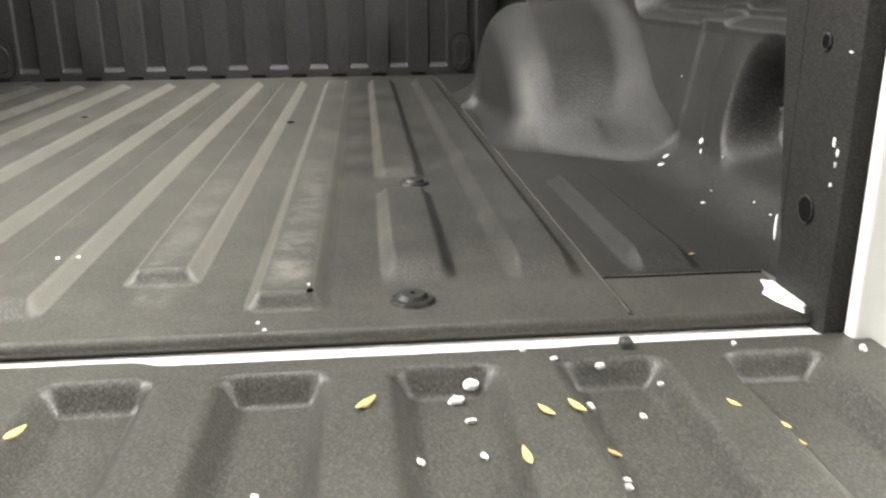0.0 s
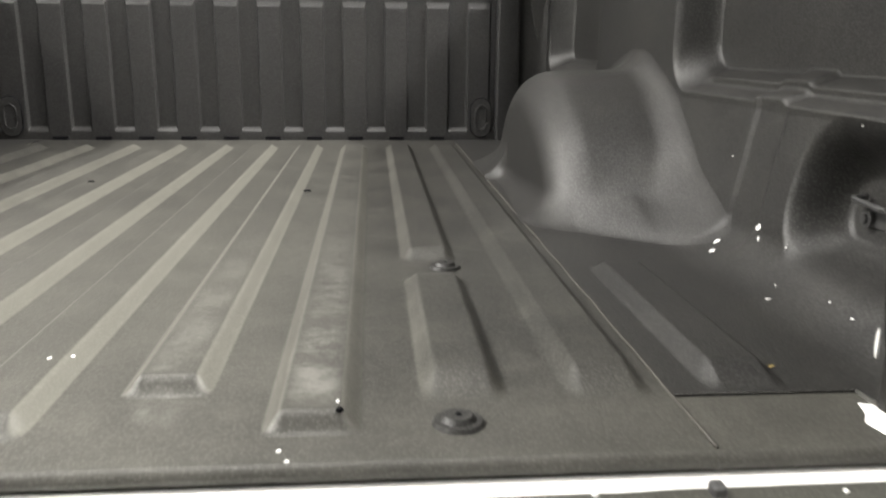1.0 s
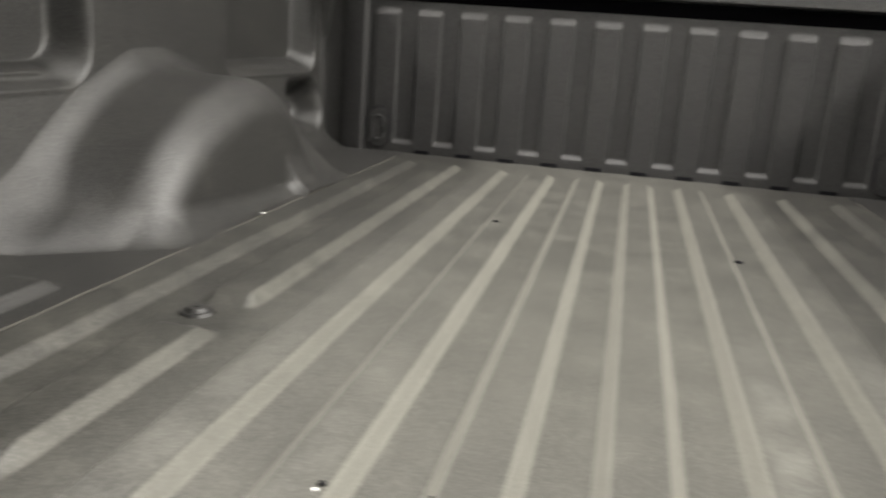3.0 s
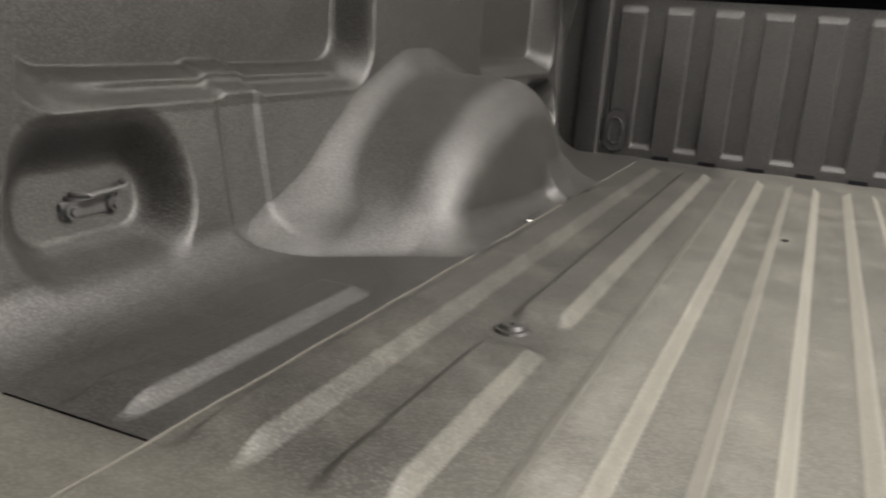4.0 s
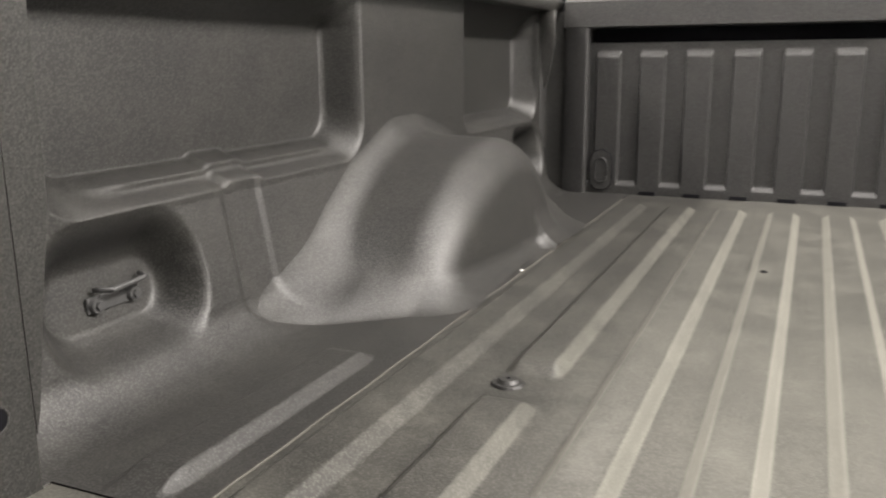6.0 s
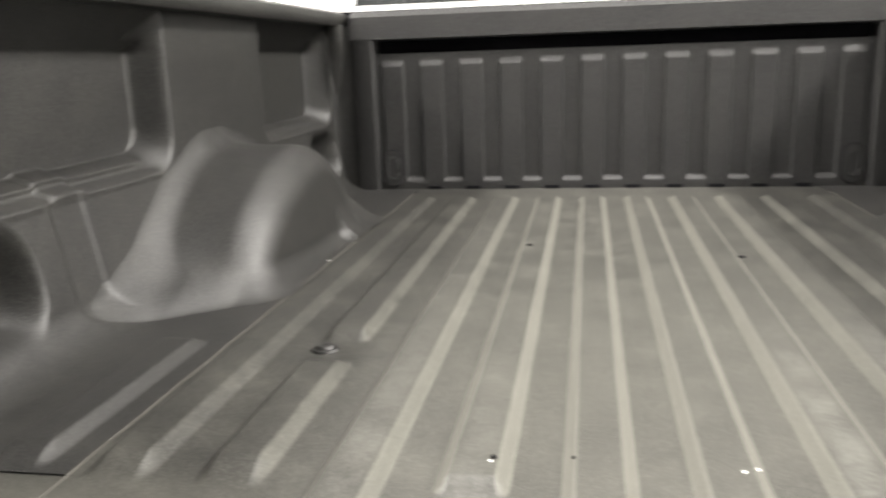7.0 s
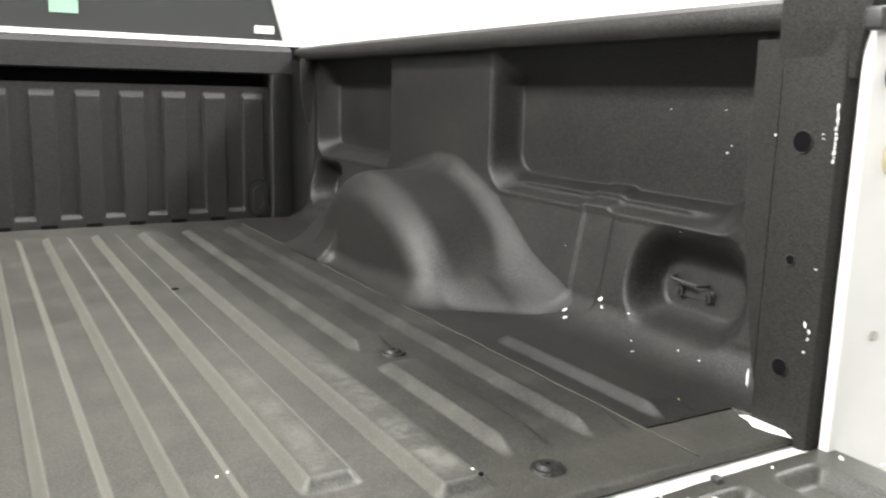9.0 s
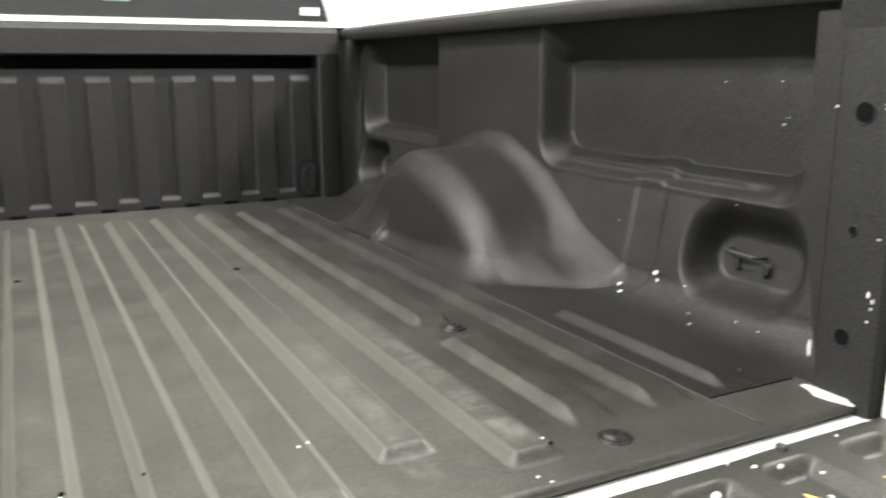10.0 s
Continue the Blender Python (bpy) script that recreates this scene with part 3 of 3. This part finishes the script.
def tailgate():
    xs = np.linspace(-0.75, 0.75, 420)
    ys = np.linspace(-0.56, -0.004, 180)
    X, Y = np.meshgrid(xs, ys)
    dep = gate_dip(X, Y)
    edge = 0.006 * np.exp(-(Y + 0.004) ** 2 / 0.00002)
    Z = -0.009 - 0.020 * dep - edge
    # ragged edge of the sprayed coat along the hinge
    window = sm((np.abs(X) - 0.182) / 0.03) * (1 - 0.25 * sm((np.abs(X) - 0.50) / 0.04))
    ragged = np.array([0.0012 * noise.noise((x * 30, 0, 0)) for x in xs])[None]
    Y = Y - (0.016 * window + ragged) * np.exp((Y + 0.004) / 0.012)
    gate = grid("tailgate", np.stack([X, Y, Z], -1), M_GATE, truck, "folded-down tailgate with pressed panels under dark liner")
    bm = bmesh.new()
    box(bm, -0.755, 0.755, -0.57, -0.030, -0.09, -0.037, 0.012)
    part("gate_shell", bm, M_WHITE, gate, "white painted tailgate shell")


tailgate()


# ---- floor bolts, tie-downs ----
def floor_bolt(x, y):
    bm = bmesh.new()
    cone(bm, pose(x, y, 0.0014), 0.0200, 0.018, 0.004, 32)
    bolt = part("floor_bolt", bm, M_WALL, truck, "round mounting bolt with a stepped washer")
    bm = bmesh.new()
    cone(bm, pose(x, y, 0.0048), 0.0145, 0.0105, 0.005, 28)
    part("bolt_head", bm, M_WALL, bolt)
    bm = bmesh.new()
    cone(bm, pose(x, y, 0.0073), 0.0028, 0.0028, 0.0006, 6)
    part("socket", bm, M_BLACK, bolt)


for s in (1, -1):
    floor_bolt(s * 0.426, 0.503)
    floor_bolt(s * 0.398, 0.067)


def tie_down(s, y, z, x, size=1.0):
    e = tagged(new("tie_down"), "dark steel tie-down loop on two bolts")
    e.parent = truck
    bm = bmesh.new()
    box(bm, -0.002, 0.002, -0.040 * size, 0.040 * size, -0.0095 * size, 0.0095 * size, 0.0015)
    bmesh.ops.transform(bm, matrix=pose(s * (x - 0.004), y, z), verts=bm.verts)
    part("plate", bm, M_DARKSTEEL, e)
    for o in (-0.029, 0.029):
        bm = bmesh.new()
        cone(bm, pose(s * (x - 0.009), y + o * size, z, 0, 90, 0), 0.0105 * size, 0.009 * size, 0.006, 20)
        cone(bm, pose(s * (x - 0.0125), y + o * size, z, 0, 90, 0), 0.006 * size, 0.0055 * size, 0.006, 6)
        part("bolt", bm, M_DARKSTEEL, e)
    pts = []
    for t in np.linspace(0, 1, 20):
        yy = (-0.036 + 0.072 * t) * size
        bow = 0.020 * size * min(1, math.sin(math.pi * t) * 3.0)
        pts.append((s * (x - 0.004 - bow), y + yy + 0.008, z + 0.017 * size + 0.004 * t))
    tube("loop", pts, 0.0032 * size, M_DARKSTEEL, e)


for s in (1, -1):
    tie_down(s, 0.347 + float(skew(s, 0.35)), 0.090, 0.878 + out(s))
    tie_down(s, 1.77, 0.10, 0.888 + out(s), 0.8)


for x, y, r in ((-0.185, 1.095, 0.006), (0.216, 1.06, 0.008), (-0.158, 0.186, 0.003), (0.312, 0.067, 0.003), (-0.083, 0.197, 0.002)):
    bm = bmesh.new()
    cone(bm, pose(x, y, float(floor_height(np.array(x), np.array(y))) + 0.0012), r, r * 0.8, 0.002, 18)
    part("drain_hole", bm, M_BLACK, truck, "small dark hole in the bed floor")


# ---- chips in the coating, grit and husks ----
rng = random.Random(7)


def flake(name, place, normal, length, width, turn, material, parent=None, label="", thick=0.0006):
    """A small irregular flat flake lying on a surface."""
    n = Vector(normal).normalized()
    m = Matrix.Translation(Vector(place) + n * thick) @ n.to_track_quat("Z", "Y").to_matrix().to_4x4() @ pose(0, 0, 0, 0, 0, turn)
    bm = bmesh.new()
    rim = []
    for k in range(11):
        t = 2 * math.pi * k / 11
        r = 1 + rng.uniform(-0.25, 0.25)
        rim.append((0.5 * length * r * math.cos(t), 0.5 * width * r * math.sin(t)))
    top = [bm.verts.new(m @ Vector((u * 0.9, v * 0.9, thick))) for u, v in rim]
    low = [bm.verts.new(m @ Vector((u, v, -thick))) for u, v in rim]
    bm.faces.new(top)
    for k in range(11):
        bm.faces.new((low[k], low[(k + 1) % 11], top[(k + 1) % 11], top[k]))
    return part(name, bm, material, parent, label, smooth=False)


def wall_spot(y, z):
    """Place and normal on the right side wall at that height."""
    if z < 0.055:
        a = math.acos(1 - z / 0.055)
        return (float(wall_x(z)) + out(1), y, z + 0.0015), (-math.sin(a), 0, 1.4 * math.cos(a))
    d = float(wall_depth(np.array(y), np.array(z), 1))
    return (float(wall_x(z)) + out(1) + d, y, z + 0.0015), (-1, 0, 0)


CHIP = "white chip bared in the liner"
for y, z, a, b in ((0.545, 0.018, 0.018, 0.011), (0.527, 0.010, 0.013, 0.010), (0.474, 0.052, 0.020, 0.013), (0.466, 0.040, 0.010, 0.006), (0.400, 0.045, 0.005, 0.004),
                   (0.360, 0.012, 0.006, 0.003), (0.270, 0.020, 0.005, 0.003), (0.225, 0.018, 0.005, 0.003), (0.335, 0.004, 0.008, 0.004),
                   (0.309, 0.315, 0.006, 0.004), (0.302, 0.326, 0.004, 0.003), (0.435, 0.379, 0.003, 0.003), (0.318, 0.381, 0.003, 0.003),
                   (0.595, 0.125, 0.004, 0.002), (0.329, 0.191, 0.005, 0.002)):
    place, normal = wall_spot(y, z)
    flake("chip", place, normal, a * 0.65, b * 0.6, rng.uniform(0, 180), M_CHIP, truck, CHIP)
for y, z, a, b in ((0.074, 0.358, 0.0025, 0.003), (0.010, 0.362, 0.002, 0.0015), (0.009, 0.357, 0.002, 0.0015), (0.001, 0.207, 0.003, 0.002),
                   (0.007, 0.139, 0.0028, 0.008), (0.001, 0.132, 0.0028, 0.006), (0.002, 0.122, 0.0016, 0.004), (0.005, 0.106, 0.0025, 0.003), (0.081, 0.050, 0.0032, 0.024)):
    flake("chip", (0.7218, y, z), (-1, 0, 0), a, b, 0, M_CHIP, truck, CHIP)
for k in range(13):
    z = 0.332 + 0.0052 * k
    flake("chip", (0.7235, -0.0045 + rng.uniform(-0.0008, 0.0008), z), (-0.9, -0.42, 0), rng.uniform(0.0012, 0.0034), rng.uniform(0.003, 0.0075), rng.uniform(-12, 12), M_CHIP, truck, CHIP)
flake("bare_patch", (0.7155, 0.042, 0.0), (0, 0, 1), 0.080, 0.030, 86, M_CHIP, truck, "long white patch where the liner is torn")
for x, y in ((0.272, 0.031), (0.279, 0.016), (0.070, 0.180), (-0.160, 0.178), (0.31, 0.080), (0.084, 0.193)):
    flake("chip", (x, y, float(floor_height(np.array(x), np.array(y)))), (0, 0, 1), 0.0042, 0.0026, rng.uniform(0, 180), M_CHIP, truck, CHIP)

for x, y in ((-0.598, 1.02), (-0.575, 1.00), (-0.600, 1.20), (-0.59, 1.42)):
    flake("chip", (x, y, 0.002), (0, 0, 1), 0.008, 0.004, rng.uniform(0, 180), M_CHIP, truck, CHIP)

for x, y, r in ((0.421, -0.064, 0.0062), (0.433, -0.052, 0.0058), (0.428, -0.093, 0.0042), (0.390, -0.141, 0.0042), (0.431, -0.138, 0.0038), (0.514, -0.082, 0.0048),
                (0.530, -0.047, 0.0040), (0.511, -0.175, 0.0035), (0.507, -0.190, 0.0035), (0.291, -0.166, 0.0030), (0.732, -0.051, 0.0040), (0.476, -0.024, 0.0026),
                (0.547, -0.099, 0.0036), (0.640, -0.030, 0.0022), (0.496, -0.042, 0.0030), (0.569, -0.070, 0.0028), (0.760, -0.084, 0.0030)):
    bm = bmesh.new()
    bmesh.ops.create_icosphere(bm, subdivisions=2, radius=r * 0.88, matrix=pose(x, y, gate_z(x, y) + 0.3 * r, rng.uniform(0, 90), 20, rng.uniform(0, 180)) @ Matrix.Diagonal((1.2, 0.9, 0.6, 1)))
    for v in bm.verts:
        v.co += Vector([rng.uniform(-0.15, 0.15) * r for _ in range(3)])
    g = part("pebble", bm, M_CHIP, None)
    tagged(g, "small white pebble on the lowered tailgate", "pebble", "grit on the tailgate")


def husk(x, y, z, turn, size):
    """A dry grain husk: a split, pinched boat shape."""
    bm = bmesh.new()
    bmesh.ops.create_uvsphere(bm, u_segments=12, v_segments=8, radius=1)
    for v in bm.verts:
        t = v.co.x
        k = 1 - 0.55 * abs(t) ** 1.5
        v.co = Vector((t * 0.011, v.co.y * 0.0032 * k, v.co.z * 0.0022 * k + 0.0015 * t * t)) * size
    bmesh.ops.transform(bm, matrix=pose(x, y, z, 0, 0, turn), verts=bm.verts)
    tagged(part("husk", bm, M_STRAW, None), "dry yellow grain husk lying on the liner", "husk", "husks in the bed")


for x, y, turn, size in ((0.357, -0.098, 50, 1.0), (0.452, -0.169, 95, 0.95), (0.474, -0.120, 120, 0.8), (0.495, -0.117, 115, 0.9), (0.513, -0.143, 130, 0.6),
                         (0.599, -0.123, 120, 0.55), (0.621, -0.151, 110, 0.45), (0.637, -0.142, 120, 0.5), (0.134, -0.105, 60, 1.0)):
    husk(x, y, gate_z(x, y) + 0.002 * size, turn, size)
for x, y, turn, size in ((0.537, 0.193, 10, 0.8), (0.505, 0.190, 30, 0.35), (0.676, 0.152, 20, 0.4)):
    husk(x, y, 0.004, turn, size)


# ---- latch parts on the end faces ----
def latch_parts(s):
    x = s * (0.738)
    bm = bmesh.new()
    box(bm, x - 0.028, x + 0.028, -0.053, -0.03, 0.474, 0.499, 0.005)
    block = part("striker_block", bm, M_DARKSTEEL, truck, "dark steel latch block on the end face")
    bm = bmesh.new()
    box(bm, x - 0.014, x + 0.012, -0.0538, -0.0526, 0.479, 0.494, 0.0005)
    part("recess", bm, M_BLACK, block)
    x = s * (0.778)
    bm = bmesh.new()
    cone(bm, pose(x, -0.034, 0.428, 90, 0, 0), 0.0185, 0.0175, 0.006, 28)
    pin = part("striker_pin", bm, M_DARKSTEEL, truck, "dark striker pin with a round flange")
    bm = bmesh.new()
    cone(bm, pose(x - s * 0.004, -0.048, 0.429, 90, 0, 0), 0.0085, 0.0085, 0.028, 20)
    part("stem", bm, M_DARKSTEEL, pin)
    bm = bmesh.new()
    cone(bm, pose(x - s * 0.004, -0.0626, 0.429, 90, 0, 0), 0.0042, 0.0042, 0.001, 14)
    part("bore", bm, M_BLACK, pin)
    x = s * (0.806)
    bm = bmesh.new()
    box(bm, x - 0.016, x + 0.020, -0.035, -0.03, 0.366, 0.390, 0.002)
    plate = part("cable_bracket", bm, M_WHITE, truck, "small white bracket with a bolt on the end face")
    bm = bmesh.new()
    cone(bm, pose(x - 0.002, -0.037, 0.374, 90, 0, 0), 0.0055, 0.005, 0.006, 6)
    part("bolt_head", bm, M_STEEL, plate)
    x = s * (0.794)
    bm = bmesh.new()
    cone(bm, pose(x, -0.036, 0.337, 90, 0, 0), 0.0225, 0.0200, 0.012, 28)
    anchor = part("cable_anchor", bm, M_BRASS, truck, "tan cable anchor on the end face")
    bm = bmesh.new()
    cone(bm, pose(x - s * 0.006, -0.048, 0.342, 90, 0, 0), 0.0105, 0.0090, 0.014, 20)
    part("boss", bm, M_BRASS, anchor)
    bm = bmesh.new()
    box(bm, x + s * 0.006 - 0.002, x + s * 0.006 + 0.002, -0.0435, -0.0415, 0.318, 0.345, 0.0008)
    part("slot", bm, M_DARKSTEEL, anchor)
    bm = bmesh.new()
    cone(bm, pose(s * (0.795), -0.033, 0.127, 90, 0, 0), 0.006, 0.006, 0.004, 16)
    part("end_bolt", bm, M_STEEL, truck)


for s in (1, -1):
    latch_parts(s)


def rail_end(s):
    """Flared cap where the rail meets the tail post."""
    bm = bmesh.new()
    rows = []
    for f in np.linspace(0, 1, 12):
        w = f * f * (3 - 2 * f)
        z = 0.425 + 0.111 * f
        x = 0.7232 - 0.0045 * float(sm(np.array(f * 1.6)))
        rows.append([(x, 0.080 + post_shift(s), z), (x, 0.060, z), (x, 0.02, z), (x + 0.006, -0.015 - 0.020 * w, z), (x + 0.05, -0.019 - 0.022 * w, z), (x + 0.15, -0.019 - 0.022 * w, z), (x + 0.15, 0.09, z)])
    vs = [[bm.verts.new((s * x, y, z)) for x, y, z in r] for r in rows]
    for a, b in zip(vs, vs[1:]):
        for k in range(len(a) - 1):
            bm.faces.new((a[k], a[k + 1], b[k + 1], b[k]))
    bm.faces.new(vs[-1])
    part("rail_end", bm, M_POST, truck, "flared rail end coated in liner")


def hinge_stub(s):
    bm = bmesh.new()
    box(bm, s * 0.556 - 0.005, s * 0.556 + 0.005, -0.032, -0.019, -0.02, -0.002, 0.003)
    part("hinge_stub", bm, M_RUBBER, truck, "small black rubber stop at the sill")


for s in (1, -1):
    rail_end(s)
    hinge_stub(s)


# ---- cab ----
def cab():
    bm = bmesh.new()
    box(bm, -0.93, 0.93, 2.012, 2.072, -0.30, 0.545, 0.012)
    e = part("cab_back", bm, M_WHITE, truck, "white painted cab back below the window")
    bm = bmesh.new()
    prism(bm, [(-0.775, 0.548), (0.775, 0.548), (0.66, 0.95), (-0.66, 0.95)], "y", 2.027, 2.035)
    glass = part("rear_window", bm, M_GLASS, truck, "dark tinted rear cab window")
    for s in (1, -1):
        bm = bmesh.new()
        prism(bm, [(s * 0.782, 0.545), (s * 0.93, 0.545), (s * 0.80, 1.02), (s * 0.666, 0.955)], "y", 2.017, 2.072)
        part("cab_pillar", bm, M_WHITE, truck)
    bm = bmesh.new()
    box(bm, -0.82, 0.82, 2.012, 2.092, 0.956, 1.03, 0.015)
    part("roof_edge", bm, M_WHITE, truck)
    bm = bmesh.new()
    box(bm, 0.683, 0.746, 2.0225, 2.0255, 0.568, 0.591)
    lab = part("window_mark", bm, M_LABEL, glass, "small white label on the glass")
    for k in range(3):
        bm = bmesh.new()
        box(bm, 0.689, 0.711 + 0.01 * k, 2.0215, 2.0223, 0.585 - 0.005 * k, 0.5865 - 0.005 * k)
        part("print_bar", bm, M_INK, lab)
    # pale green rectangle on the glass
    bm = bmesh.new()
    box(bm, 0.10, 0.175, 2.0225, 2.0255, 0.594, 0.66)
    part("window_mark", bm, M_GREEN, glass, "pale green patch on the glass")


cab()


# ---- the shop round the truck ----
def shop():
    bm = bmesh.new()
    box(bm, -5.6, 5.6, -6, 7, GROUND - 0.1, GROUND)
    tagged(part("ground", bm, M_CONC, None), "grey concrete shop floor", "floor", kind="structure")
    bm = bmesh.new()
    box(bm, -5.6, 5.6, -6, 7, CEIL, CEIL + 0.1)
    tagged(part("ceiling", bm, M_ROOF, None), "plain dark shop ceiling", "ceiling", kind="structure")
    for name, b in (("wall_north", (-5.6, 5.6, 7, 7.1)), ("wall_south", (-5.6, 5.6, -6.1, -6)), ("wall_east", (5.6, 5.7, -6, 7)), ("wall_west", (-5.7, -5.6, -6, 7))):
        bm = bmesh.new()
        box(bm, *b, GROUND, CEIL)
        tagged(part(name, bm, M_SHOP, None), "plain white shop wall", "wall", kind="structure")


shop()
